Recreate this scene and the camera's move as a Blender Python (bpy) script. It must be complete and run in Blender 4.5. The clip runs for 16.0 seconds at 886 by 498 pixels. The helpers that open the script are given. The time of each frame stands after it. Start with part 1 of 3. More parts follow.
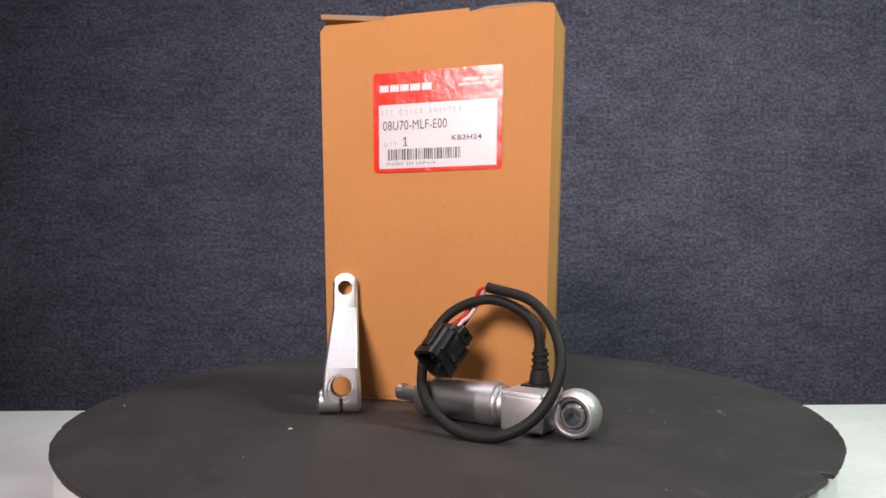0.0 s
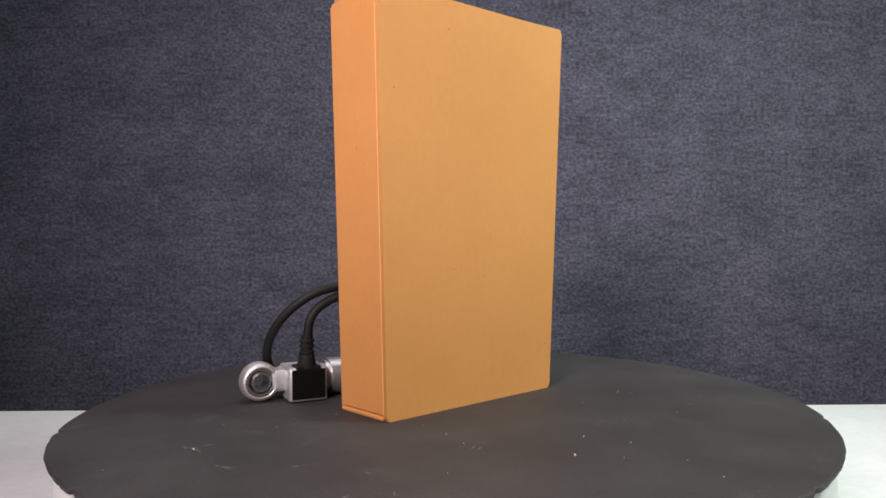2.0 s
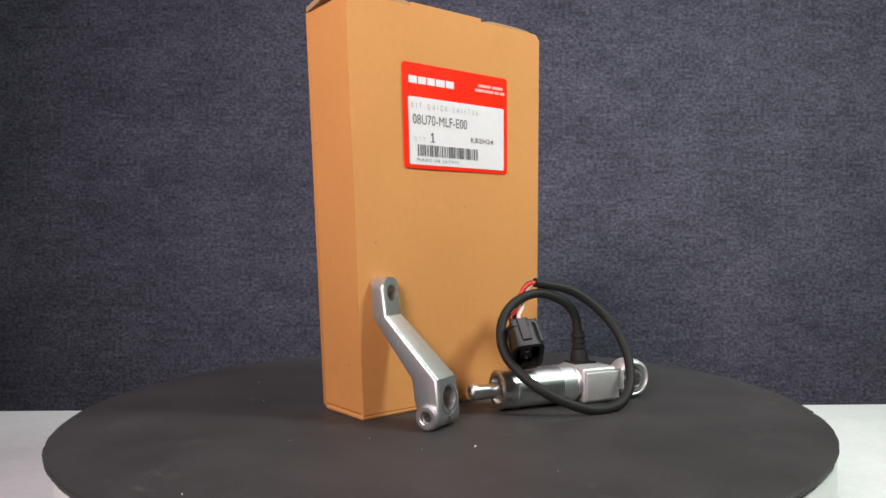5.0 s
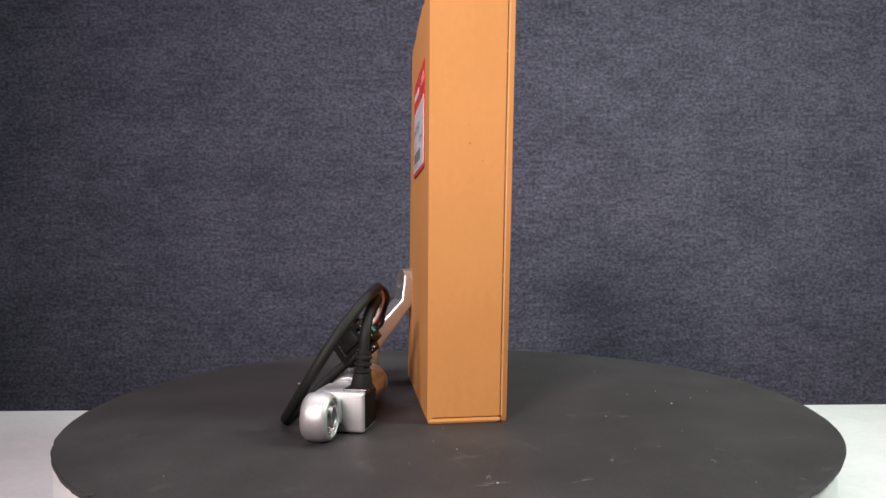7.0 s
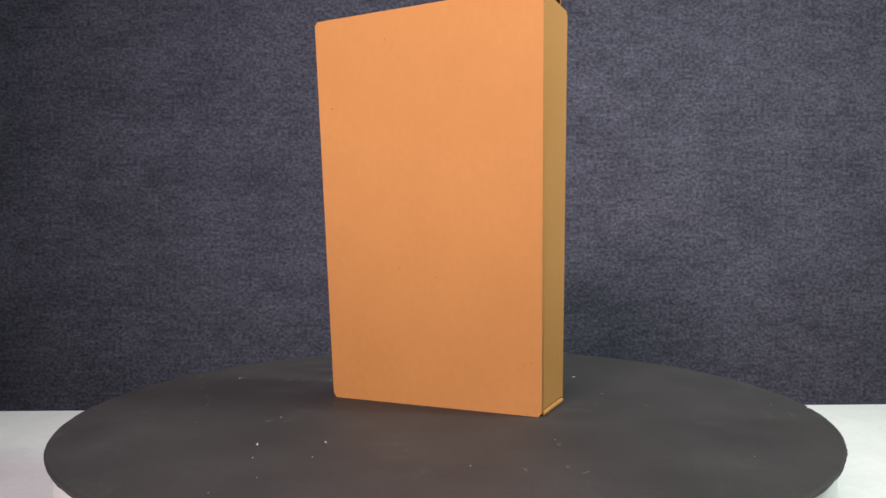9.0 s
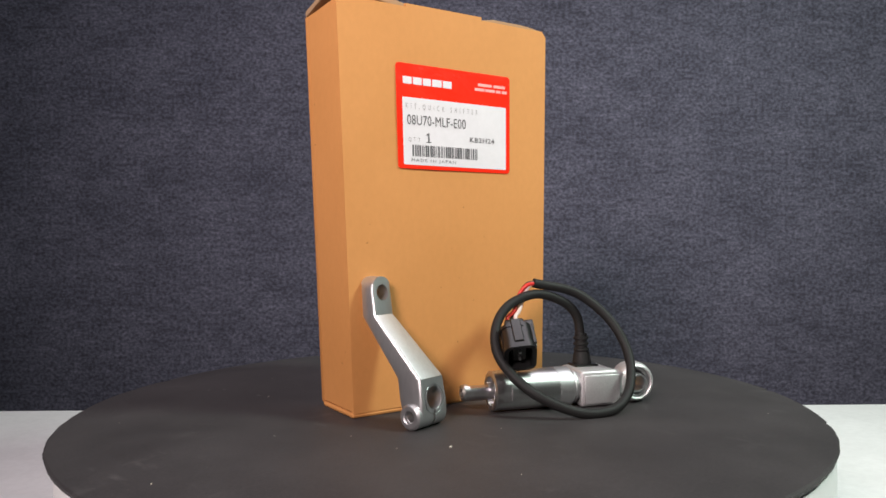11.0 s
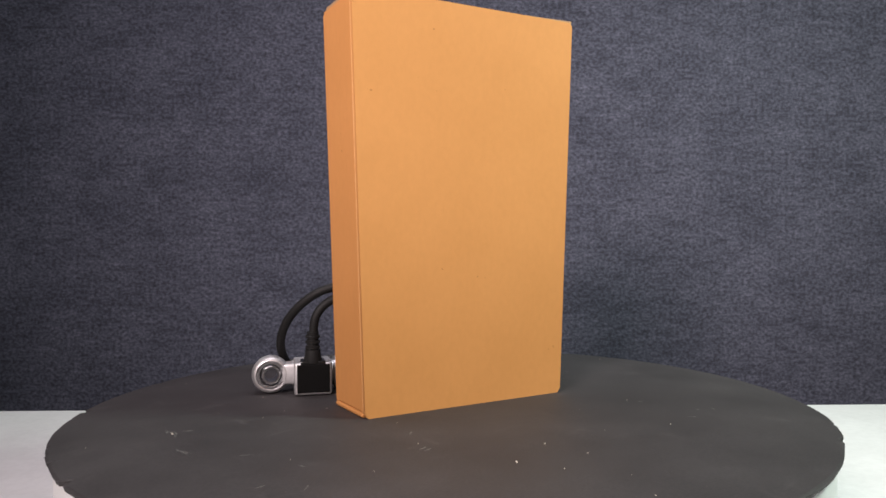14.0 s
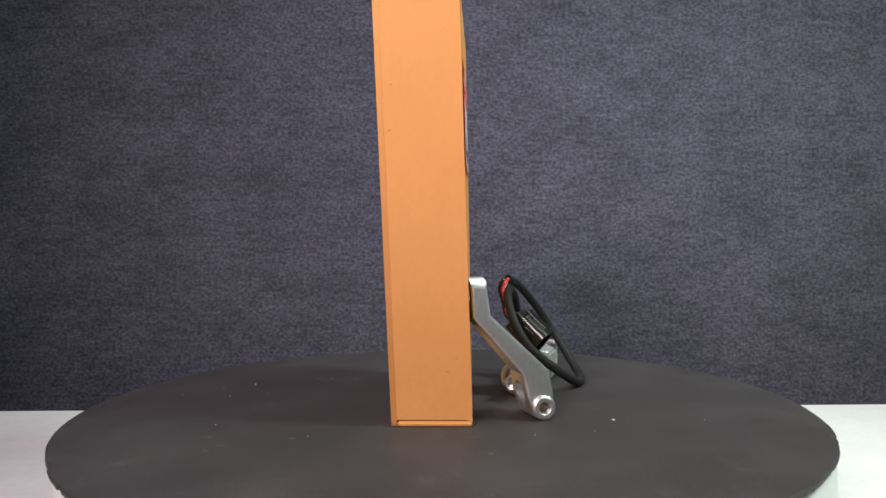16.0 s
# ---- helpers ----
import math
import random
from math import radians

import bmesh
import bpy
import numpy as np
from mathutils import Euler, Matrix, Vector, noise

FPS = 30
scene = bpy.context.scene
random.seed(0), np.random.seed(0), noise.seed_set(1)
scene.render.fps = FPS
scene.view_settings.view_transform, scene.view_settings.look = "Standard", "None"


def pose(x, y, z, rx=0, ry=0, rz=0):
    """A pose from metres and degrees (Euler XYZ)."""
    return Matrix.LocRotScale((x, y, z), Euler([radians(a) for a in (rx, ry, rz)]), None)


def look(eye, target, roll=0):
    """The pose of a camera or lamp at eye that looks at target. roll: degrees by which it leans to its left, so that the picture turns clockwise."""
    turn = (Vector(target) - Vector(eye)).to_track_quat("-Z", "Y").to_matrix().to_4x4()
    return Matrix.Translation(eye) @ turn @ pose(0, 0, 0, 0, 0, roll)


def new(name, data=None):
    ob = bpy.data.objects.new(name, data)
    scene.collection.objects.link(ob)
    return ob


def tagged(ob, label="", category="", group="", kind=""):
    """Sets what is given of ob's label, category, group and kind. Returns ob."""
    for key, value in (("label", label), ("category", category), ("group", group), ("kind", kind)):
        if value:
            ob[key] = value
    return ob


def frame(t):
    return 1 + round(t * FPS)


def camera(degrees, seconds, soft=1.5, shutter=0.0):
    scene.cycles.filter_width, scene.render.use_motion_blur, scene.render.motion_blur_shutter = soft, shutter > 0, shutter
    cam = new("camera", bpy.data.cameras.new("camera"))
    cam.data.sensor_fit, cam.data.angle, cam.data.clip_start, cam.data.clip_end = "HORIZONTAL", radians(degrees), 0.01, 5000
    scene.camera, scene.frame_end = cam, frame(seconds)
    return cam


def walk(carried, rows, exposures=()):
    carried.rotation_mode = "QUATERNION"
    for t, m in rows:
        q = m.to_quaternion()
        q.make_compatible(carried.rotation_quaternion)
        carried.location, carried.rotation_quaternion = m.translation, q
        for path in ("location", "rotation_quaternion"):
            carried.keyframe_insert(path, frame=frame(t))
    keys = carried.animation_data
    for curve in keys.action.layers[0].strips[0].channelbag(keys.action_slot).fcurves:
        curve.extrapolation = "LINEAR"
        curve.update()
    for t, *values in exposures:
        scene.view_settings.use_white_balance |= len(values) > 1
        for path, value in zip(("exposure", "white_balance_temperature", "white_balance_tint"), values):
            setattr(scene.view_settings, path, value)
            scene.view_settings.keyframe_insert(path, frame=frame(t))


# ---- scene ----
# ---- camera ----
cam = camera(63.13, 16.0, soft=1.6)
CAM = pose(0, -0.4945, 0.108, 90 - 0.694, 0, 0.022) @ pose(0, 0, 0, 0, 0, -0.449)
EXPOSURES = [(0.0, -0.08), (0.5, -0.04), (1.0, 0.10), (2.5, 0.06), (3.0, 0.02), (4.0, 0.12), (5.5, -0.07), (6.0, -0.07), (6.5, -0.05), (7.0, 0.10), (8.5, 0.06), (9.0, 0.02), (10.0, 0.12),
             (11.5, -0.07), (12.0, -0.07), (12.5, -0.06), (13.0, 0.12), (14.5, 0.06), (15.0, 0.03), (16.0, 0.14)]
walk(cam, [(0.0, CAM), (16.0, CAM)], EXPOSURES)

# ---- turn of the table: degrees at t, clockwise from above ----
SPEED = 61.019


def turn(t):
    return -SPEED * t


# ---- world and lights ----
world = bpy.data.worlds.new("room_air")
scene.world = world
world.use_nodes = True
world.node_tree.nodes["Background"].inputs[0].default_value = (0.9, 0.95, 1.0, 1)
world.node_tree.nodes["Background"].inputs[1].default_value = 0.004


def area_lamp(name, eye, target, w, h, watts, color, spread):
    d = bpy.data.lights.new(name, "AREA")
    d.shape, d.size, d.size_y, d.energy, d.color = "RECTANGLE", w, h, watts, color
    d.spread = radians(spread)
    ob = new(name, d)
    ob.matrix_world = look(eye, target)
    return ob


area_lamp("softbox_warm", (-0.35, -0.90, 0.55), (0.05, 0, 0.20), 0.30, 0.24, 2.45, (1.0, 0.84, 0.83), 74)
area_lamp("softbox_cool", (0.78, -0.22, 0.80), (0.26, 0.20, 0.20), 0.20, 0.24, 5.3, (0.82, 1.0, 0.88), 124)
area_lamp("ceiling_lamp", (-0.04, 0.06, 0.84), (-0.04, 0.08, 0.0), 1.0, 0.38, 3.7, (0.98, 0.91, 0.98), 160)


# ---- materials ----
def material(name, rough=0.6, metal=0.0, spec=0.5):
    m = bpy.data.materials.new(name)
    m.use_nodes = True
    nt = m.node_tree
    b = nt.nodes["Principled BSDF"]
    b.inputs["Roughness"].default_value = rough
    b.inputs["Metallic"].default_value = metal
    b.inputs["Specular IOR Level"].default_value = spec
    return m, nt, b


def node(nt, kind, **values):
    n = nt.nodes.new(kind)
    for k, v in values.items():
        n.inputs[k].default_value = v
    return n


def coords(nt, stretch=(1, 1, 1), spin=0):
    tc = nt.nodes.new("ShaderNodeTexCoord")
    mp = nt.nodes.new("ShaderNodeMapping")
    mp.inputs["Scale"].default_value = stretch
    mp.inputs["Rotation"].default_value = (0, 0, radians(spin))
    nt.links.new(tc.outputs["Object"], mp.inputs[0])
    return mp.outputs[0]


def noise_ramp(nt, vec, scale, detail, stops):
    n = node(nt, "ShaderNodeTexNoise", Scale=scale, Detail=detail, Roughness=0.6)
    nt.links.new(vec, n.inputs["Vector"])
    r = nt.nodes.new("ShaderNodeValToRGB")
    while len(r.color_ramp.elements) < len(stops):
        r.color_ramp.elements.new(0.5)
    for e, (pos, c) in zip(r.color_ramp.elements, stops):
        e.position, e.color = pos, (*c, 1)
    nt.links.new(n.outputs["Fac"], r.inputs[0])
    return n.outputs["Fac"], r.outputs[0]


def mix(nt, mode, fac, a, b):
    n = nt.nodes.new("ShaderNodeMix")
    n.data_type, n.blend_type = "RGBA", mode
    if isinstance(fac, float):
        n.inputs["Factor"].default_value = fac
    else:
        nt.links.new(fac, n.inputs["Factor"])
    for sock, v in ((n.inputs[6], a), (n.inputs[7], b)):
        if isinstance(v, tuple):
            sock.default_value = (*v, 1)
        else:
            nt.links.new(v, sock)
    return n.outputs[2]


def bump(nt, b, height, strength, dist):
    n = node(nt, "ShaderNodeBump", Strength=strength, Distance=dist)
    nt.links.new(height, n.inputs["Height"])
    nt.links.new(n.outputs[0], b.inputs["Normal"])


def two_scale(name, c0, c1, coarse, fine, rough, metal=0.0, spec=0.5, stretch=(1, 1, 1), relief=0.2, dist=0.0003, blend=0.5):
    """A surface of two colours at two scales of noise with fine relief."""
    m, nt, b = material(name, rough, metal, spec)
    v = coords(nt, stretch)
    _, a = noise_ramp(nt, v, coarse, 3, [(0.3, c0), (0.7, c1)])
    f, g = noise_ramp(nt, v, fine, 4, [(0.3, c0), (0.7, c1)])
    nt.links.new(mix(nt, "MIX", blend, a, g), b.inputs["Base Color"])
    bump(nt, b, f, relief, dist)
    return m


def make_fabric():
    m, nt, b = material("fabric_panel", 0.95, 0.0, 0.15)
    v = coords(nt, (0.77, 1, 0.96))
    f1, a = noise_ramp(nt, v, 250, 4, [(0.28, (0.031, 0.0302, 0.041)), (0.50, (0.076, 0.0738, 0.101)), (0.78, (0.149, 0.144, 0.195))])
    _, c = noise_ramp(nt, coords(nt, (0.40, 1, 1.15)), 100, 4, [(0.3, (0.72, 0.72, 0.73)), (0.7, (1.22, 1.22, 1.23))])
    _, d = noise_ramp(nt, coords(nt, (0.62, 1, 1.0)), 16, 5, [(0.3, (0.74, 0.74, 0.75)), (0.7, (1.18, 1.17, 1.16))])
    _, lint = noise_ramp(nt, coords(nt, (0.77, 1, 0.77)), 420, 1, [(0.74, (0, 0, 0)), (0.80, (0.10, 0.10, 0.10))])
    k = mix(nt, "MULTIPLY", 1.0, mix(nt, "MULTIPLY", 1.0, a, c), d)
    nt.links.new(mix(nt, "ADD", 1.0, k, lint), b.inputs["Base Color"])
    bump(nt, b, f1, 0.5, 0.001)
    return m


def make_mat():
    m, nt, b = material("black_foam", 0.62, 0.0, 0.35)
    v = coords(nt)
    _, a = noise_ramp(nt, v, 14, 4, [(0.35, (0.028, 0.0250, 0.0258)), (0.7, (0.043, 0.0388, 0.0398))])
    _, s1 = noise_ramp(nt, coords(nt, (1, 2.6, 1)), 26, 8, [(0.58, (0.0, 0.0, 0.0)), (0.80, (0.045, 0.043, 0.042))])
    _, s2 = noise_ramp(nt, coords(nt, (3.1, 1, 1), 35), 33, 8, [(0.59, (0.0, 0.0, 0.0)), (0.80, (0.045, 0.043, 0.042))])
    _, dust = noise_ramp(nt, v, 520, 2, [(0.72, (0, 0, 0)), (0.80, (0.06, 0.057, 0.052))])
    _, worn = noise_ramp(nt, v, 11, 3, [(0.45, (0.05, 0.05, 0.05)), (0.64, (1, 1, 1))])
    g, _ = noise_ramp(nt, v, 900, 2, [(0, (0, 0, 0)), (1, (1, 1, 1))])
    _, grain = noise_ramp(nt, v, 620, 3, [(0.25, (0.80, 0.80, 0.80)), (0.75, (1.22, 1.22, 1.22))])
    a = mix(nt, "MULTIPLY", 1.0, a, grain)
    scuffs = mix(nt, "MULTIPLY", 1.0, mix(nt, "ADD", 1.0, s1, s2), worn)
    nt.links.new(mix(nt, "ADD", 1.0, mix(nt, "ADD", 1.0, a, scuffs), dust), b.inputs["Base Color"])
    bump(nt, b, g, 0.25, 0.0004)
    return m


def make_card(name, c0, c1):
    m, nt, b = material(name, 0.72, 0.0, 0.3)
    _, a = noise_ramp(nt, coords(nt), 7, 3, [(0.3, c0), (0.7, c1)])
    _, fib = noise_ramp(nt, coords(nt, (1.2, 1.2, 0.8)), 230, 5, [(0.25, (0.965, 0.965, 0.96)), (0.75, (1.03, 1.03, 1.035))])
    _, flute = noise_ramp(nt, coords(nt, (60, 60, 1.2)), 5, 1, [(0.3, (0.996, 0.996, 0.996)), (0.7, (1.004, 1.004, 1.004))])
    _, spots = noise_ramp(nt, coords(nt), 260, 1, [(0.17, (0.7, 0.66, 0.6)), (0.21, (1, 1, 1))])
    k = mix(nt, "MULTIPLY", 1.0, mix(nt, "MULTIPLY", 1.0, mix(nt, "MULTIPLY", 1.0, a, fib), flute), spots)
    nt.links.new(k, b.inputs["Base Color"])
    wave, _ = noise_ramp(nt, coords(nt, (30, 30, 0.6)), 8, 1, [(0, (0, 0, 0)), (1, (1, 1, 1))])
    bump(nt, b, wave, 0.012, 0.0004)
    return m


FABRIC = make_fabric()
CARD_PALE = make_card("pale_torn_board", (0.64, 0.36, 0.15), (0.72, 0.42, 0.19))
MAT = make_mat()
CARD = make_card("brown_cardboard", (0.530, 0.236, 0.071), (0.588, 0.266, 0.085))
CARD_EDGE = make_card("cardboard_cut_edge", (0.30, 0.185, 0.10), (0.41, 0.26, 0.145))
TABLE = two_scale("white_laminate", (0.68, 0.675, 0.67), (0.80, 0.795, 0.79), 18, 160, 0.45, relief=0.15)
WHITE = two_scale("white_plastic", (0.74, 0.74, 0.74), (0.80, 0.80, 0.80), 10, 300, 0.4, relief=0.05)
PLASTER = two_scale("plain_paint", (0.26, 0.255, 0.25), (0.31, 0.305, 0.30), 3, 120, 0.9)
CARPET = two_scale("grey_carpet", (0.10, 0.10, 0.11), (0.16, 0.16, 0.17), 6, 200, 0.95)
CAST = two_scale("cast_aluminium", (0.59, 0.585, 0.59), (0.76, 0.755, 0.76), 60, 900, 0.50, 0.82, relief=0.45, dist=0.0003)
SATIN = two_scale("satin_aluminium", (0.54, 0.545, 0.555), (0.67, 0.675, 0.685), 40, 500, 0.42, 0.94, stretch=(1, 1, 0.3), relief=0.08, dist=0.0002)
TURNED = two_scale("turned_steel", (0.56, 0.56, 0.565), (0.70, 0.70, 0.705), 50, 700, 0.33, 1.0, stretch=(6, 0.4, 0.4), relief=0.08, dist=0.0001)
STEEL = two_scale("bearing_steel", (0.62, 0.62, 0.63), (0.80, 0.80, 0.81), 80, 600, 0.3, 1.0, relief=0.05)
RUBBER = two_scale("black_rubber", (0.009, 0.009, 0.009), (0.017, 0.017, 0.017), 40, 800, 0.60, spec=0.25, relief=0.1)
PLASTIC = two_scale("black_plastic", (0.005, 0.005, 0.005), (0.011, 0.011, 0.011), 60, 900, 0.29, spec=0.52, relief=0.05)
POTTING = two_scale("black_potting", (0.002, 0.002, 0.002), (0.005, 0.005, 0.005), 60, 900, 0.6, spec=0.15, relief=0.05)
RED_WIRE = two_scale("red_insulation", (0.55, 0.02, 0.015), (0.65, 0.04, 0.03), 60, 500, 0.4, relief=0.02)
PALE_WIRE = two_scale("pale_insulation", (0.70, 0.55, 0.50), (0.78, 0.66, 0.62), 60, 500, 0.4, relief=0.02)
TEAL = two_scale("teal_seal", (0.015, 0.14, 0.13), (0.03, 0.2, 0.18), 60, 500, 0.5, relief=0.02)
LABEL_RED = two_scale("red_gloss_print", (0.82, 0.020, 0.006), (0.89, 0.029, 0.009), 40, 85, 0.22, relief=0.5, dist=0.0012)
LABEL_WHITE = two_scale("white_label_paper", (0.66, 0.645, 0.67), (0.72, 0.70, 0.73), 40, 300, 0.3, relief=0.05)
LABEL_PINK = two_scale("pale_pink_print", (0.85, 0.36, 0.33), (0.90, 0.45, 0.42), 40, 300, 0.3, relief=0.05)
INK = two_scale("dark_ink", (0.06, 0.06, 0.065), (0.14, 0.14, 0.145), 200, 900, 0.6, relief=0.02)
PALE_INK = two_scale("grey_ink", (0.27, 0.26, 0.27), (0.42, 0.40, 0.41), 200, 900, 0.6, relief=0.02)
SCUFF = two_scale("chalky_scuff", (0.10, 0.098, 0.094), (0.20, 0.195, 0.185), 300, 1500, 0.8, relief=0.02)
RUBBED = two_scale("rubbed_foam", (0.05, 0.047, 0.046), (0.075, 0.071, 0.069), 200, 900, 0.7, relief=0.02)
CRUMB = two_scale("pale_crumb", (0.36, 0.32, 0.27), (0.6, 0.55, 0.47), 300, 900, 0.8, relief=0.02)


# ---- mesh helpers ----
def part(name, bm, mat, parent=None, label="", smooth=None):
    """Links a bmesh as one mesh object under parent. smooth: angle in degrees under which edges are smooth."""
    me = bpy.data.meshes.new(name)
    bmesh.ops.recalc_face_normals(bm, faces=bm.faces)
    if smooth is not None:
        for f in bm.faces:
            f.smooth = True
        for e in bm.edges:
            e.smooth = e.is_manifold and e.calc_face_angle(0) < radians(smooth)
    bm.to_mesh(me)
    bm.free()
    me.materials.append(mat)
    ob = new(name, me)
    ob.parent = parent
    if label:
        ob["label"] = label
    return ob


def slab(x0, x1, y0, y1, z0, z1, bevel=0.0, seg=2):
    bm = bmesh.new()
    bmesh.ops.create_cube(bm, size=1.0)
    for v in bm.verts:
        v.co = (x0 + (v.co.x + 0.5) * (x1 - x0), y0 + (v.co.y + 0.5) * (y1 - y0), z0 + (v.co.z + 0.5) * (z1 - z0))
    if bevel:
        bmesh.ops.bevel(bm, geom=bm.edges[:], offset=bevel, segments=seg, profile=0.5, affect="EDGES")
    return bm


def prism(outline, y0, y1, bevel=0.0):
    """An outline of (x, z) drawn out along y."""
    bm = bmesh.new()
    a = [bm.verts.new((x, y0, z)) for x, z in outline]
    b = [bm.verts.new((x, y1, z)) for x, z in outline]
    bm.faces.new(a)
    bm.faces.new(b[::-1])
    for i in range(len(a)):
        j = (i + 1) % len(a)
        bm.faces.new((a[i], b[i], b[j], a[j]))
    if bevel:
        bmesh.ops.bevel(bm, geom=[e for e in bm.edges if e.calc_face_angle(0) > 0.5], offset=bevel, segments=2, profile=0.5, affect="EDGES")
    return bm


def lathe(profile, n=48, axis="X"):
    """A profile of (along, radius) turned round an axis; closed where the radius is 0."""
    bm = bmesh.new()
    rings = []
    for s, r in profile:
        if r <= 1e-7:
            rings.append([bm.verts.new((s, 0, 0))])
        else:
            rings.append([bm.verts.new((s, r * math.cos(k * math.tau / n), r * math.sin(k * math.tau / n))) for k in range(n)])
    for a, b in zip(rings, rings[1:]):
        for k in range(n):
            j = (k + 1) % n
            if len(a) == 1 and len(b) > 1:
                bm.faces.new((a[0], b[j], b[k]))
            elif len(b) == 1 and len(a) > 1:
                bm.faces.new((a[k], a[j], b[0]))
            elif len(a) > 1:
                bm.faces.new((a[k], a[j], b[j], b[k]))
    if axis == "Z":
        bm.transform(Matrix.Rotation(radians(-90), 4, "Y"))
    elif axis == "Y":
        bm.transform(Matrix.Rotation(radians(90), 4, "Z"))
    return bm


def tube(points, radius, n=16, steps=10, cap=True):
    """A round tube along a smooth curve through the points."""
    P = [Vector(p) for p in points]
    P = [P[0] * 2 - P[1]] + P + [P[-1] * 2 - P[-2]]
    line = []
    for i in range(1, len(P) - 2):
        a, b, c, d = P[i - 1:i + 3]
        for k in range(steps):
            t = k / steps
            line.append(0.5 * (2 * b + (c - a) * t + (2 * a - 5 * b + 4 * c - d) * t * t + (3 * b - a - 3 * c + d) * t ** 3))
    line.append(P[-2])
    bm = bmesh.new()
    rings, side = [], None
    for i, p in enumerate(line):
        d = (line[min(i + 1, len(line) - 1)] - line[max(i - 1, 0)]).normalized()
        side = d.orthogonal().normalized() if side is None else (side - d * side.dot(d)).normalized()
        up = d.cross(side)
        rings.append([bm.verts.new(p + radius * (math.cos(k * math.tau / n) * side + math.sin(k * math.tau / n) * up)) for k in range(n)])
    for a, b in zip(rings, rings[1:]):
        for k in range(n):
            j = (k + 1) % n
            bm.faces.new((a[k], a[j], b[j], b[k]))
    if cap:
        bm.faces.new(rings[0][::-1])
        bm.faces.new(rings[-1])
    return bm


def cut(bm, cutters):
    """bm less each of the cutters."""
    def temporary(b):
        bmesh.ops.recalc_face_normals(b, faces=b.faces)
        me = bpy.data.meshes.new("work")
        b.to_mesh(me)
        b.free()
        return new("work", me)
    ob = temporary(bm)
    tools = [temporary(c) for c in cutters]
    for c in tools:
        mod = ob.modifiers.new("cut", "BOOLEAN")
        mod.operation, mod.object, mod.solver = "DIFFERENCE", c, "EXACT"
    me = bpy.data.meshes.new_from_object(ob.evaluated_get(bpy.context.evaluated_depsgraph_get()))
    out = bmesh.new()
    out.from_mesh(me)
    for o in (ob, *tools):
        bpy.data.objects.remove(o)
    return out


def group_thing(name, m, label, category):
    ob = new(name)
    ob.empty_display_size = 0.02
    ob.matrix_basis = m
    return tagged(ob, label, category)


# ---- room ----
TOP = -0.0824            # table top
FLOOR = TOP - 0.74


def wall(name, bm, mat, label):
    return tagged(part(name, bm, mat), label, kind="structure")


wall("floor", slab(-2.2, 2.2, -3.0, 1.6, FLOOR - 0.1, FLOOR), CARPET, "grey carpet floor of a plain room")
wall("ceiling", slab(-2.2, 2.2, -3.0, 1.6, 1.75, 1.85), PLASTER, "plain white painted ceiling")
wall("wall_west", slab(-2.3, -2.2, -3.0, 1.6, FLOOR, 1.75), PLASTER, "plain pale painted wall")
wall("wall_east", slab(2.2, 2.3, -3.0, 1.6, FLOOR, 1.75), PLASTER, "plain pale painted wall")
wall("wall_south", slab(-2.2, 2.2, -3.1, -3.0, FLOOR, 1.75), PLASTER, "plain pale painted wall")
wall("wall_north", slab(-2.2, 2.2, 1.6, 1.7, FLOOR, 1.75), PLASTER, "plain pale painted wall")

panel = group_thing("partition_panel", pose(0, 0.60, FLOOR, 0, 0, 0.3), "dark blue-grey heathered fabric office partition standing behind the table", "partition")
part("fabric", slab(-1.5, 1.5, 0.0, 0.045, 0.03, 1.75, 0.004), FABRIC, panel)
part("base_rail", slab(-1.5, 1.5, 0.005, 0.04, 0.0, 0.03), STEEL, panel, "grey metal base rail")

table = group_thing("table", pose(0, 0, FLOOR), "white laminate table top under the turntable", "table")
part("tabletop", slab(-1.3, 1.3, -0.42, 0.325, 0.712, 0.74, 0.002), TABLE, table)
for x in (-1.2, 1.2):
    for y in (-0.36, 0.26):
        part("leg", slab(x - 0.025, x + 0.025, y - 0.025, y + 0.025, 0.0, 0.712, 0.002), STEEL, table, "grey metal table leg")

# ---- turntable ----
RADIUS = 0.2411
turntable = group_thing("turntable", pose(0, 0, TOP), "round white plastic motorised turntable on the table", "turntable")
part("platter", lathe([(0.012, 0), (0.012, RADIUS - 0.006), (0.014, RADIUS - 0.004), (-TOP - 0.0125, RADIUS - 0.004), (-TOP - 0.0090, RADIUS - 0.0055), (-TOP - 0.0075, RADIUS - 0.009), (-TOP - 0.0040, 0.190), (-TOP - 0.003, 0.170), (-TOP - 0.003, 0)], 128, "Z"), WHITE, turntable, smooth=30)
part("foot_ring", lathe([(0.0, 0), (0.0, 0.19), (0.012, 0.19), (0.012, 0)], 64, "Z"), PLASTIC, turntable, "dark plastic foot ring", smooth=30)


EDGE_AT = [0, 14, 38, 62, 75, 106, 123, 136, 160, 185, 209, 227, 246, 275, 303, 315, 331]      # degrees round the sheet
EDGE_BY = [-1.0, 0.1, 0.2, -0.8, 0.5, -0.6, 2.2, 1.4, 0.5, 0.0, -2.3, -2.8, -3.4, -3.2, -1.8, -0.7, 0.1]  # its outline off the circle, mm


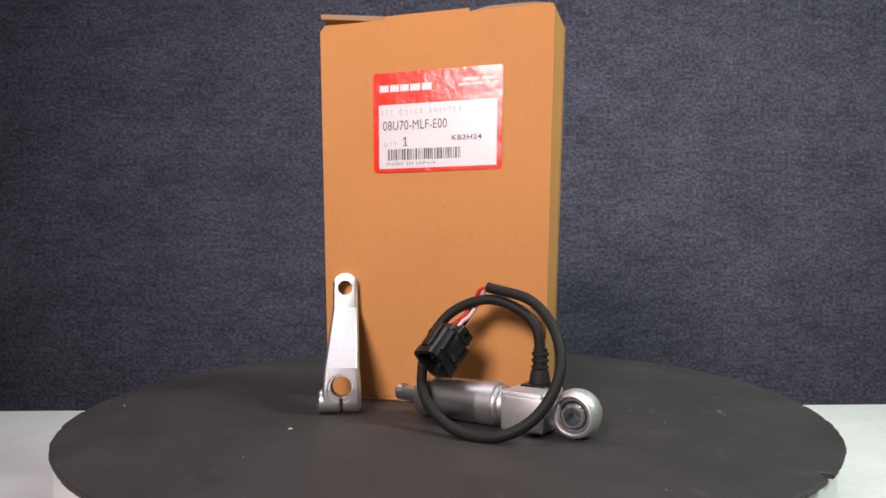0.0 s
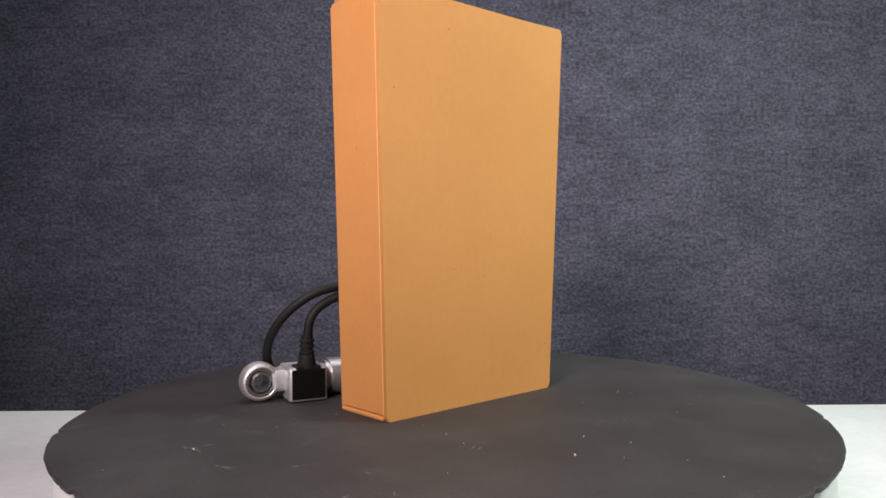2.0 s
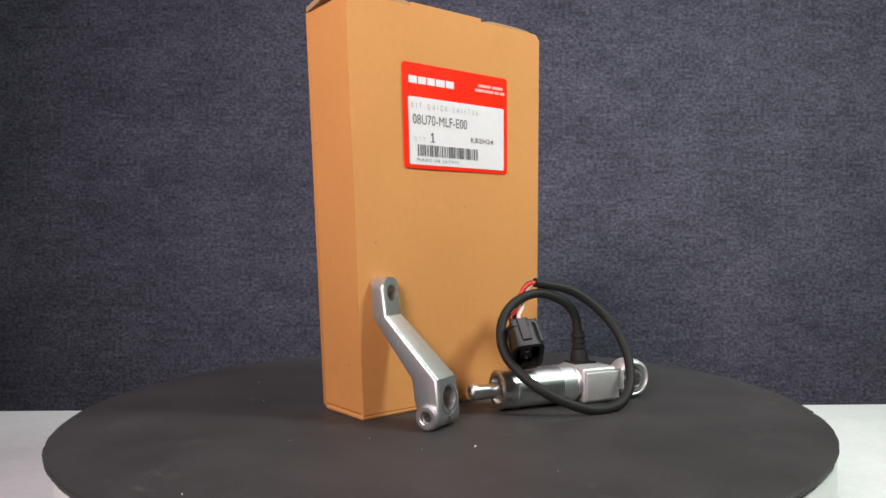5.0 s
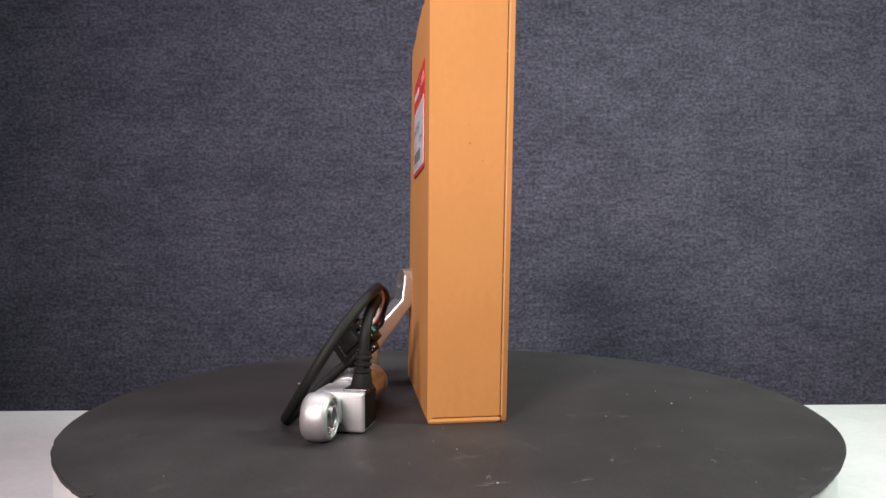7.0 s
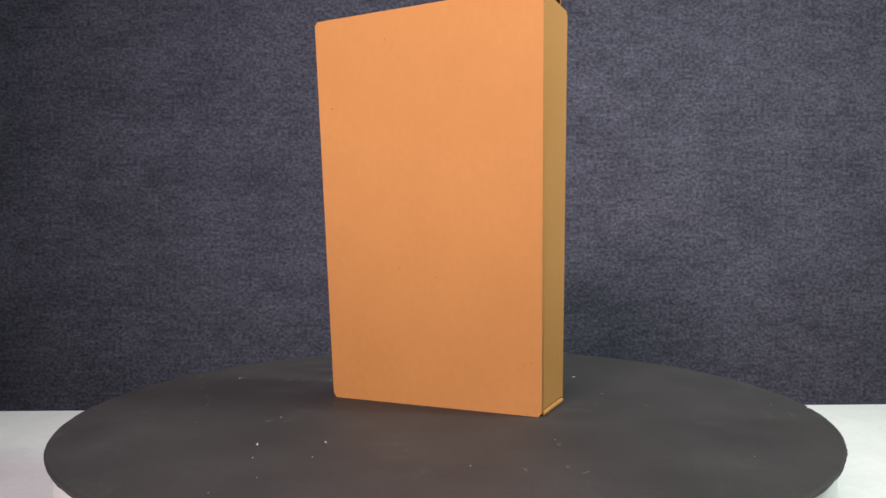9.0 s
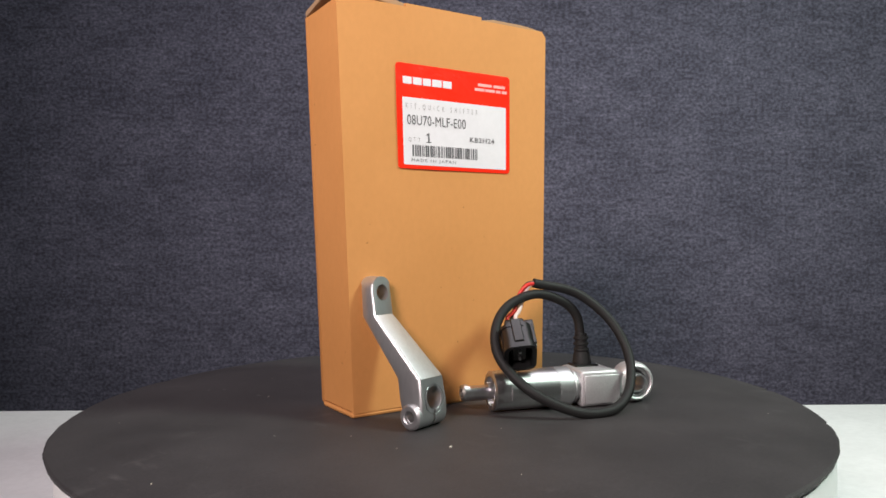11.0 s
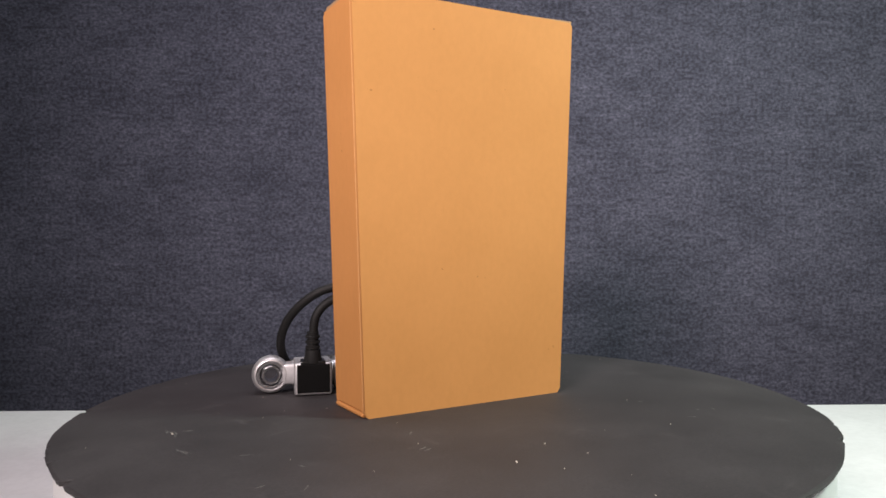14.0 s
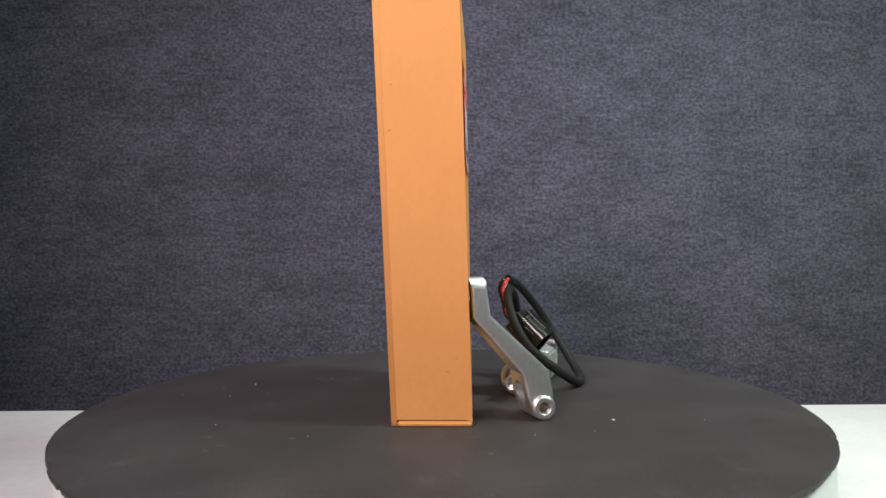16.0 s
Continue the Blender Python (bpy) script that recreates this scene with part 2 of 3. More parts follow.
def ragged_sheet():
    """A foam disc whose worn rim sags over the edge of the platter."""
    bm = bmesh.new()
    n = 720
    rims, low = [], []
    for k in range(n):
        a = k * math.tau / n
        ca, sa = math.cos(a), math.sin(a)
        r = RADIUS + np.interp(math.degrees(a), EDGE_AT, EDGE_BY, period=360) / 1000 + 0.0005 * noise.noise((14 * ca, 14 * sa, 1.7))
        chip = noise.noise((22 * ca, 22 * sa, 5.0))
        r -= 0.0050 * max(0.0, chip - 0.36) / 0.3
        r += 0.0004 * noise.noise((70 * ca, 70 * sa, 3.0))
        col = []
        for q in (0.168, 0.190, 0.205, 0.218, 0.229, r - 0.0012, r):
            col.append(bm.verts.new((q * ca, q * sa, sag(q) - (0.0006 if q == r else 0.0))))
        rims.append(col)
        low.append([bm.verts.new(((r - 0.0007) * ca, (r - 0.0007) * sa, sag(r) - 0.0030)), bm.verts.new((0.2 * ca, 0.2 * sa, sag(0.2) - 0.0032))])
    bm.faces.new([c[0] for c in rims])
    for k in range(n):
        j = (k + 1) % n
        a, b = rims[k] + low[k], rims[j] + low[j]
        for i in range(len(a) - 1):
            bm.faces.new((a[i], a[i + 1], b[i + 1], b[i]))
    bm.faces.new([q[1] for q in low][::-1])
    return bm


def sag(r):
    return -0.0036 * max(0.0, (r - 0.172) / (RADIUS - 0.172)) ** 1.7


mat_sheet = group_thing("turntable_mat", pose(0, 0, 0), "scuffed matt black foam sheet with a ragged edge on the turntable", "mat")
part("sheet", ragged_sheet(), MAT, mat_sheet, smooth=25)


def crumbs():
    rng = random.Random(4)
    bm = bmesh.new()
    spots = [(-0.0887, -0.0817, 0.0015), (0.1714, -0.0471, 0.0009), (0.0805, 0.1270, 0.0010)]
    for _ in range(30):
        r, a = RADIUS * 0.97 * math.sqrt(rng.random()), rng.random() * math.tau
        spots.append((r * math.cos(a), r * math.sin(a), rng.choice((0.0003, 0.0003, 0.0004, 0.0006))))
    for x, y, s in spots:
        m = pose(x, y, sag(math.hypot(x, y)) + s * 0.3, rng.uniform(0, 90), rng.uniform(0, 90), rng.uniform(0, 360)) @ Matrix.Diagonal((s, s * rng.uniform(0.4, 1), s * 0.5, 1))
        bmesh.ops.create_icosphere(bm, subdivisions=1, radius=1.0, matrix=m)
    return bm


tagged(part("crumbs", crumbs(), CRUMB, mat_sheet, "pale dust crumbs"), kind="stuff")

# chalky scuffs on the foam: x, y, length in mm and heading in degrees
SCUFFS = [(170, -46, 20, 83), (162, -47, 12, 160), (171, -54, 14, 89), (184, -12, 20, 95), (212, 63, 4, 115), (164, 19, 12, 145), (-78, 106, 10, 70), (-82, 142, 10, 100),
          (93, 80, 11, 171), (184, 65, 8, 157), (96, 77, 13, 13), (155, 55, 6, 114), (171, 81, 8, 18), (-91, 149, 10, 51), (79, 50, 13, 32), (-62, 148, 11, 109), (-134, 9, 8, 93), (216, 87, 8, 25)]


def scuffs():
    rng = random.Random(12)
    bm = bmesh.new()
    for x, y, size, heading in SCUFFS:
        for _ in range(3):
            n, bend = 7, rng.uniform(-0.12, 0.12)
            run = size * rng.uniform(0.25, 0.6)
            m = pose(x / 1000, y / 1000, 0, 0, 0, heading + rng.uniform(-14, 14)) @ Matrix.Translation((rng.uniform(-0.2, 0.2) * size / 1000, rng.uniform(-0.9, 0.9) / 1000, 0))
            rows = []
            for i in range(n):
                u = i / (n - 1) - 0.5
                w = 0.00030 * (1 - (2 * u) ** 2) * rng.uniform(0.3, 1.0) + 0.00003
                p = m @ Vector((u * run / 1000, bend * run / 1000 * u * u * 4, 0))
                q = m.to_3x3() @ Vector((0, w, 0))
                z = sag(math.hypot(p.x, p.y)) + 0.00012
                rows.append((bm.verts.new((p.x - q.x, p.y - q.y, z)), bm.verts.new((p.x + q.x, p.y + q.y, z))))
            for a, b in zip(rows, rows[1:]):
                bm.faces.new((a[0], b[0], b[1], a[1]))
    return bm


def rub_marks():
    """Faint rings rubbed into the foam."""
    bm = bmesh.new()
    for cx, cy, r, a0, a1 in ((-0.058, -0.108, 0.030, 150, 330), (-0.060, -0.104, 0.036, 190, 300), (0.115, -0.115, 0.030, 250, 400)):
        rows = []
        for k in range(41):
            a = radians(a0 + (a1 - a0) * k / 40)
            w = 0.00016 * (0.4 + abs(noise.noise((9 * a, r * 90, 0.3)))) * math.sin(math.pi * k / 40) + 0.00001
            rows.append([bm.verts.new((cx + (r + q) * math.cos(a), cy + (r + q) * math.sin(a), 0.00010)) for q in (-w, w)])
        for a, b in zip(rows, rows[1:]):
            bm.faces.new((a[0], b[0], b[1], a[1]))
    return bm


tagged(part("rub_marks", rub_marks(), RUBBED, mat_sheet, "faint rubbed rings"), kind="stuff")
tagged(part("scuffs", scuffs(), SCUFF, mat_sheet, "thin chalky scratches"), kind="stuff")

# ---- cardboard box ----
BW, BD, BH = 0.149, 0.0472, 0.2578
BOX_AT = pose(-0.0020, 0.0052, 0, 0, 0, -15.8)
box = group_thing("cardboard_box", BOX_AT, "tall brown corrugated cardboard parts box standing upright, top lid slightly lifted", "box")


def flared(bm):
    """The slack box widens, leans back and twists a little towards its top."""
    for v in bm.verts:
        k = v.co.z / BH
        x, y, a = v.co.x * (1 + 0.098 * k) + 0.0011 * k, v.co.y * (1 + 0.061 * k) + 0.0060 * k, radians(-1.1) * k
        v.co.x, v.co.y = x * math.cos(a) - y * math.sin(a), x * math.sin(a) + y * math.cos(a)
    return bm


CT = 0.003  # board thickness
hx, hy = BW / 2, BD / 2
front_outline = [(-hx, 0.003), (hx, 0.003), (hx, BH - 0.004), (hx - 0.003, BH), (hx * 0.31, BH), (hx * 0.31, BH + 0.0022), (-hx * 0.41, BH + 0.0022), (-hx * 0.41, BH), (-hx + 0.003, BH), (-hx, BH - 0.004)]
part("front_panel", flared(prism(front_outline, -hy, -hy + CT, 0.0013)), CARD, box, smooth=40)
back_outline = [(-hx, 0.003), (-hx + 0.002, 0.0), (hx - 0.002, 0.0), (hx, 0.003), (hx, BH - 0.002), (hx - 0.002, BH + 0.0005), (-hx + 0.002, BH + 0.0005), (-hx, BH - 0.002)]
part("back_panel", flared(prism([(x * 1.003, z) for x, z in back_outline], hy - 0.0033, hy, 0.0008)), CARD, box, smooth=40)
part("side_panel", flared(slab(-hx, -hx + CT, -hy + 0.0013, hy - 0.0009, 0.0037, BH - 0.002, 0.0003)), CARD, box)
part("side_panel", flared(slab(hx - CT, hx, -hy + 0.0013, hy - 0.0040, 0.0037, BH - 0.002, 0.0003)), CARD, box)
part("seam_flap", flared(slab(hx - 0.0050, hx - 0.0012, hy - 0.0090, hy - 0.0033, 0.0037, BH - 0.004)), CARD_EDGE, box, "inner flap seen through the narrow seam")
for z in (0.020, 0.039, 0.087, 0.150, 0.218):
    part("perforation_tab", flared(slab(hx - 0.0016, hx - 0.0001, hy - 0.0044, hy - 0.0029, z - 0.0008, z + 0.0008, 0.0003)), CARD_PALE, box, "small torn perforation tab")
part("torn_edge", flared(slab(hx - 0.0013, hx + 0.0004, hy - 0.0034, hy - 0.0027, 0.004, BH - 0.004, 0.0002)), CARD_PALE, box, "pale torn board edge along the seam")
part("bottom_flap", flared(slab(-hx - 0.0010, hx + 0.0010, -hy + 0.0002, hy - 0.0035, 0.0, 0.0031, 0.0014)), CARD, box, "bottom flap folded under the box")


def lift(x):
    """How far the lid's front edge stands off the box along its width."""
    away = max(0.0, (-0.34 * hx - x) / (0.66 * hx))
    start = max(0.0, min(1.0, (-0.26 * hx - x) / (0.12 * hx)))
    far = max(0.0, min(1.0, (x - 0.30 * hx) / (0.1 * hx))) * max(0.0, min(1.0, (1.02 * hx - x) / (0.22 * hx)))
    return 0.0022 * start + 0.0072 * away + 0.0028 * far


lid = slab(-hx - 0.0005, hx - 0.001, -hy + CT * 0.8, hy - 0.001, BH - 0.0034, BH + 0.0004, 0.0005)
bmesh.ops.subdivide_edges(lid, edges=[e for e in lid.edges if abs(e.verts[0].co.x - e.verts[1].co.x) > 0.1], cuts=14)
for v in lid.verts:
    hinge = (hy - v.co.y) / BD
    v.co.z += lift(v.co.x) * (0.15 + 0.85 * hinge if v.co.x < 0 else hinge)
for x0, x1 in ((-hx + 0.0016, -hx * 0.36), (hx * 0.30, hx - 0.0030)):
    tuck = slab(x0, x1, -hy + 0.0090, -hy + 0.0104, BH - 0.022, BH - 0.0036)
    bmesh.ops.subdivide_edges(tuck, edges=[e for e in tuck.edges if abs(e.verts[0].co.x - e.verts[1].co.x) > 0.01], cuts=8)
    for v in tuck.verts:
        if v.co.z > BH - 0.004:
            v.co.z += lift(v.co.x) * 0.84
    part("tuck_flap", flared(tuck), CARD, box, "tuck flap of the lid behind the front panel")
part("top_lid", flared(lid), CARD_EDGE, box, "slightly lifted tuck lid with a rough cut edge")
dust = slab(-hx + CT, -hx * 0.2, -hy + CT, hy - CT, BH - 0.009, BH - 0.0065, 0.0004)
for v in dust.verts:
    v.co.z += 0.006 * max(0.0, (-0.2 * hx - v.co.x) / hx)
part("dust_flap", flared(dust), CARD, box, "inner dust flap")

# label on the front
LX0, LX1, LZ0, LZ1 = -0.0387, 0.0447, 0.1540, 0.2214


def lx(px):
    return LX0 + (px - 669) / 238 * (LX1 - LX0)


def lz(py):
    return LZ1 - (py - 121) / 183 * (LZ1 - LZ0)


def plate(px0, px1, py0, py1, lift, corner=0.0):
    """A thin plate on the front panel, its place in the label's own grid."""
    x0, x1, z0, z1 = lx(px0), lx(px1), lz(py1), lz(py0)
    if corner:
        out = []
        for cx, cz, a0 in ((x1 - corner, z1 - corner, 0), (x0 + corner, z1 - corner, 90), (x0 + corner, z0 + corner, 180), (x1 - corner, z0 + corner, 270)):
            for k in range(5):
                a = radians(a0 + 22.5 * k)
                out.append((cx + corner * math.cos(a), cz + corner * math.sin(a)))
    else:
        out = [(x0, z0), (x1, z0), (x1, z1), (x0, z1)]
    return flared(prism(out, -hy - lift, -hy - lift + 0.0002))


label = part("label", plate(669, 907, 121, 304, 0.0003, 0.0022), LABEL_RED, box, "red and white glossy parts label")
part("white_field", plate(680, 898, 180, 297, 0.0005, 0.0008), LABEL_WHITE, label, "white printed field")
x = 682.0
for w in (17, 17, 16, 19, 18):
    part("logo_bar", plate(x, x + w, 144, 156.5, 0.0005), LABEL_WHITE, label, "white logo shape")
    x += w + 2.6
for x0, x1, y0, y1 in ((836, 866, 140, 145), (870, 896, 140, 145), (829, 850, 149, 154), (852, 873, 149, 154), (876, 886, 149, 154), (889, 900, 149, 154)):
    part("print_bar", plate(x0, x1, y0, y1, 0.0005), LABEL_PINK, label, "small pale pink print")
rng = random.Random(9)
x = 697.0
while x < 834:
    w = rng.choice((1.1, 1.1, 2.2, 3.0))
    part("barcode_bar", plate(x, x + w, 262, 282, 0.0007), INK, label)
    x += w + rng.choice((1.2, 1.6, 2.6))


def lettering(text, px0, px1, py0, py1, mat, spacing=1.0, bold=0.0):
    d = bpy.data.curves.new("lettering", "FONT")
    d.body, d.size, d.space_character, d.offset = text, 1.0, spacing, bold
    ob = new("lettering", d)
    me = bpy.data.meshes.new_from_object(ob.evaluated_get(bpy.context.evaluated_depsgraph_get()))
    bpy.data.objects.remove(ob)
    bm = bmesh.new()
    bm.from_mesh(me)
    xs, ys = [v.co.x for v in bm.verts], [v.co.y for v in bm.verts]
    for v in bm.verts:
        u, w = (v.co.x - min(xs)) / (max(xs) - min(xs)), (v.co.y - min(ys)) / (max(ys) - min(ys))
        v.co = (lx(px0 + u * (px1 - px0)), -hy - 0.0007, lz(py1 + w * (py0 - py1)))
    return part("lettering", flared(bm), mat, label, "printed " + text)


lettering("KIT,QUICK SHIFTER", 686, 834, 190, 201, PALE_INK, 2.5)
lettering("08U70-MLF-E00", 688, 808, 210, 227, INK, 1.05)
lettering("QTY", 690, 713, 249, 258, PALE_INK, 2.2)
one = [(725.5, 257), (735, 257), (735, 255.3), (731.6, 255.3), (731.6, 240), (729.6, 240), (725.8, 243.2), (725.8, 245.4), (729.2, 243.2), (729.2, 255.3), (725.5, 255.3)]
part("lettering", flared(prism([(lx(a), lz(b)) for a, b in one], -hy - 0.0007, -hy - 0.0005)), INK, label, "printed 1")
lettering("KB2H24", 817, 871, 241, 250, INK, 1.1, 0.01)
lettering("MADE IN JAPAN", 695, 786, 286, 293, INK, 1.35)

# ---- gear shift lever leaning on the box ----
LEVER_AT = pose(-0.0642, -0.0475, 0, 0, 0, 3.2)
lever = group_thing("shift_lever", LEVER_AT, "bright machined aluminium gear shift lever leaning on the box", "lever")


def lever_body():
    front, back, width = [], [], []
    for a in (8, 28, 48, 69, 90):   # the rounded clamp foot
        front.append((6.0 - 7.5 * math.sin(radians(a)), 7.5 - 7.5 * math.cos(radians(a))))
        back.append((6.0 + 7.5 * math.sin(radians(a)), 7.5 - 7.5 * math.cos(radians(a))))
        width.append(12.0)
    front += [(-1.3, 16.0), (-0.8, 18.6), (0.7, 29.0), (37.2, 63.2), (40.3, 86.2)]
    back += [(16.3, 16.0), (16.8, 18.6), (18.6, 27.6), (48.6, 62.0), (50.2, 86.2)]
    width += [11.5, 11.3, 10.6, 8.4, 8.2]
    n = len(front)
    bm = bmesh.new()
    fl, fr, bl, br = ([bm.verts.new((sx * w / 1000, y / 1000, z / 1000)) for w, (y, z) in zip(width, line)] for sx, line in ((-1, front), (1, front), (-1, back), (1, back)))
    for i in range(n - 1):
        for a, b in ((fl, fr), (fr, br), (br, bl), (bl, fl)):
            bm.faces.new((a[i], b[i], b[i + 1], a[i + 1]))
    bm.faces.new((fl[0], fr[0], br[0], bl[0]))
    bm.faces.new((fl[-1], fr[-1], br[-1], bl[-1]))
    bmesh.ops.recalc_face_normals(bm, faces=bm.faces)
    top = [e for e in bm.edges if all(v.co.z > 0.085 for v in e.verts) and abs(e.verts[0].co.y - e.verts[1].co.y) > 0.005]
    bmesh.ops.bevel(bm, geom=top, offset=0.0078, segments=8, profile=0.5, affect="EDGES")
    bmesh.ops.bevel(bm, geom=[e for e in bm.edges if e.calc_face_angle(0) > 0.6 and any(abs(f.normal.x) > 0.9 for f in e.link_faces)], offset=0.0021, segments=4, profile=0.5, affect="EDGES")

    def hole(y, z, r, tilt):
        h = lathe([(-0.03, 0), (-0.03, r), (0.03, r), (0.03, 0)], 40, "Y")
        h.transform(pose(0, y, z, tilt))
        return h
    def sink(y, z):
        h = lathe([(-0.006, 0.0079), (-0.006, 0.0088), (0.0012, 0.0088), (0.0012, 0.0079), (-0.006, 0.0079)], 40, "Y")
        h.transform(pose(0, y - 0.0012, z, -6))
        return h
    slit = slab(-0.0011, 0.0011, -0.02, 0.04, -0.002, 0.013)
    bolt = lathe([(-0.03, 0), (-0.03, 0.0033), (0.03, 0.0033), (0.03, 0)], 24, "X")
    bolt.transform(pose(0, 0.0060, 0.0075))
    well = lathe([(0.0, 0), (0.0, 0.0056), (0.03, 0.0056), (0.03, 0)], 24, "X")
    well.transform(pose(0.0085, 0.0060, 0.0075))
    return cut(bm, [hole(0.008, 0.0165, 0.0068, -6), hole(0.044, 0.0760, 0.0049, -6), slit, bolt, well, sink(0.0002, 0.0165)])


part("lever_body", lever_body(), SATIN, lever, smooth=28)
boss = lathe([(-0.0028, 0.0036), (-0.0032, 0.0042), (-0.0032, 0.0062), (-0.0020, 0.0074), (0.0045, 0.0074), (0.0045, 0.0036), (-0.0028, 0.0036)], 40, "X")
boss.transform(pose(-0.0113, 0.0060, 0.0075))
part("bolt_boss", boss, SATIN, lever, "round pinch bolt boss", smooth=30)
splines = bmesh.new()
for k in range(30):
    tooth = bmesh.ops.create_cube(splines, size=1.0, matrix=pose(0, 0.0075, 0.0165, -6) @ Matrix.Rotation(k * math.tau / 30, 4, "Y") @ Matrix.Translation((0.0067, 0, 0)) @ Matrix.Diagonal((0.0006, 0.0155, 0.0007, 1)))
part("splines", splines, SATIN, lever, "fine internal splines of the clamp hole")

# ---- quick shifter sensor with its cable ----
SENSOR_AT = pose(-0.0288, -0.0390, 0, 0, 0, -32.6)
sensor = group_thing("shift_sensor", SENSOR_AT, "aluminium shifter sensor rod with looped black cable on the mat", "sensor")
AX = 0.0129


def along(bm, y=0.0, z=AX):
    bm.transform(Matrix.Translation((0, y, z)))
    return bm


rod = along(lathe([(0.006, 0), (0.006, 0.0026), (0.0003, 0.0030), (0.0, 0.0042), (0.0012, 0.0052), (0.021, 0.0052), (0.021, 0)], 40))
rod = cut(rod, [slab(0.0048, 0.0168, -0.008, 0.008, AX + 0.0034, AX + 0.01), slab(0.0036, 0.0048, -0.008, 0.008, AX + 0.0044, AX + 0.01)])
part("rod", rod, TURNED, sensor, "bored steel rod stub with a milled flat", smooth=30)
barrel = along(lathe([(0.0235, 0), (0.0235, 0.0088), (0.0192, 0.0092), (0.019, 0.0112), (0.0197, 0.0125), (0.0620, 0.0125), (0.0625, 0.0121), (0.0628, 0)], 64))
barrel = cut(barrel, [slab(0.0236, 0.0296, -0.02, -0.0114, -0.01, 0.04), slab(0.0236, 0.0296, 0.0114, 0.02, -0.01, 0.04)])
part("barrel", barrel, TURNED, sensor, "polished steel barrel with wrench flats", smooth=30)
part("collar", along(lathe([(0.0622, 0), (0.0622, 0.0127), (0.0715, 0.0127), (0.0722, 0.0122), (0.0722, 0.0110), (0.0732, 0.0108), (0.0738, 0.0114), (0.0748, 0.0114), (0.0752, 0.0108), (0.0752, 0.0096), (0.0762, 0.0092), (0.079, 0.0092), (0.079, 0)], 64)), SATIN, sensor, "satin collar with stepped rings", smooth=30)
part("housing", slab(0.0775, 0.1035, -0.0098, 0.0200, 0.0006, 0.0232, 0.0017, 3), CAST, sensor, "cast aluminium housing block", smooth=35)
part("raised_face", slab(0.0795, 0.1045, -0.0114, -0.0085, 0.0024, 0.0206, 0.0008), CAST, sensor, "raised sandblasted face", smooth=35)
part("sealed_back", slab(0.0788, 0.1018, 0.0170, 0.0204, 0.0020, 0.0222, 0.0008), POTTING, sensor, "black potted back face")
neck = slab(0.102, 0.112, -0.0072, 0.0072, 0.0060, 0.0210, 0.002, 3)
part("neck", neck, CAST, sensor, smooth=40)
RX = 0.1195
ring_profile = [(-0.0070, 0.0098), (-0.0075, 0.0104), (-0.0073, 0.0112), (-0.006, 0.0124), (-0.003, 0.0131), (0.0, 0.0133), (0.003, 0.0131), (0.006, 0.0124), (0.0073, 0.0112), (0.0075, 0.0104), (0.0070, 0.0098), (0.0, 0.0094), (-0.0070, 0.0098)]
eye = lathe(ring_profile, 64, "Y")
eye.transform(Matrix.Translation((RX, 0, AX + 0.0004)))
part("rod_end_eye", eye, CAST, sensor, "cast aluminium rod end eye", smooth=40)
race = lathe([(-0.0050, 0.0076), (-0.0062, 0.0084), (-0.0062, 0.0093), (-0.0050, 0.0096), (0.0050, 0.0096), (0.0062, 0.0093), (0.0062, 0.0084), (0.0050, 0.0076), (0.0, 0.0079), (-0.0050, 0.0076)], 48, "Y")
race.transform(Matrix.Translation((RX, 0, AX + 0.0004)))
part("bearing_race", race, STEEL, sensor, "steel bearing race", smooth=30)
ball = lathe([(-0.0080, 0.0050), (-0.0080, 0.0058), (-0.0068, 0.0064), (-0.0045, 0.0070), (0.0, 0.0077), (0.0045, 0.0070), (0.0068, 0.0064), (0.0080, 0.0058), (0.0080, 0.0050), (0.0072, 0.0046), (-0.0072, 0.0046), (-0.0080, 0.0050)], 48, "Y")
ball.transform(Matrix.Translation((RX, 0, AX + 0.0004)) @ pose(0, 0, 0, 3, 0, 4))
part("bearing_ball", ball, STEEL, sensor, "bright steel bearing ball with a bore", smooth=25)

boot_profile = [(0, 0), (0, 0.0063), (0.001, 0.0065), (0.009, 0.0051)]
for k in range(3):
    z = 0.0095 + 0.0038 * k
    boot_profile += [(z, 0.0041), (z + 0.0005, 0.0051), (z + 0.0018, 0.0051), (z + 0.0023, 0.0041)]
boot_profile += [(0.0215, 0.0041), (0.0215, 0)]
boot = lathe(boot_profile, 40, "Z")
boot.transform(Matrix.Translation((0.0905, 0.0150, 0.0230)) @ pose(0, 0, 0, -4))
part("cable_boot", boot, RUBBER, sensor, "ribbed rubber strain relief", smooth=35)
pad = slab(0.0820, 0.0990, 0.0066, 0.0206, 0.0215, 0.0244, 0.0008)
part("boot_pad", pad, PLASTIC, sensor)


cable = [Vector(p) / 1000 for p in ((90.3, 16.2, 41), (88, 17.0, 55.5), (78.4, 16.8, 65.6), (57.5, 15.2, 71.9), (35.8, 10.9, 64.9), (24.2, 3.5, 50.2), (23.7, -7.6, 33), (37.0, -24.5, 16.0),
                                    (63, -33.5, 3.9), (88, -32.0, 3.5), (105.2, -21.5, 13.8), (112.4, -7.5, 33.3), (105.6, 4.9, 54.5), (85.9, 14.4, 72.0), (56.0, 16.0, 79.2))]
part("cable", tube(cable, 0.0031, 20), RUBBER, sensor, "thick black rubber cable in one loop", smooth=60)
end = cable[-1]
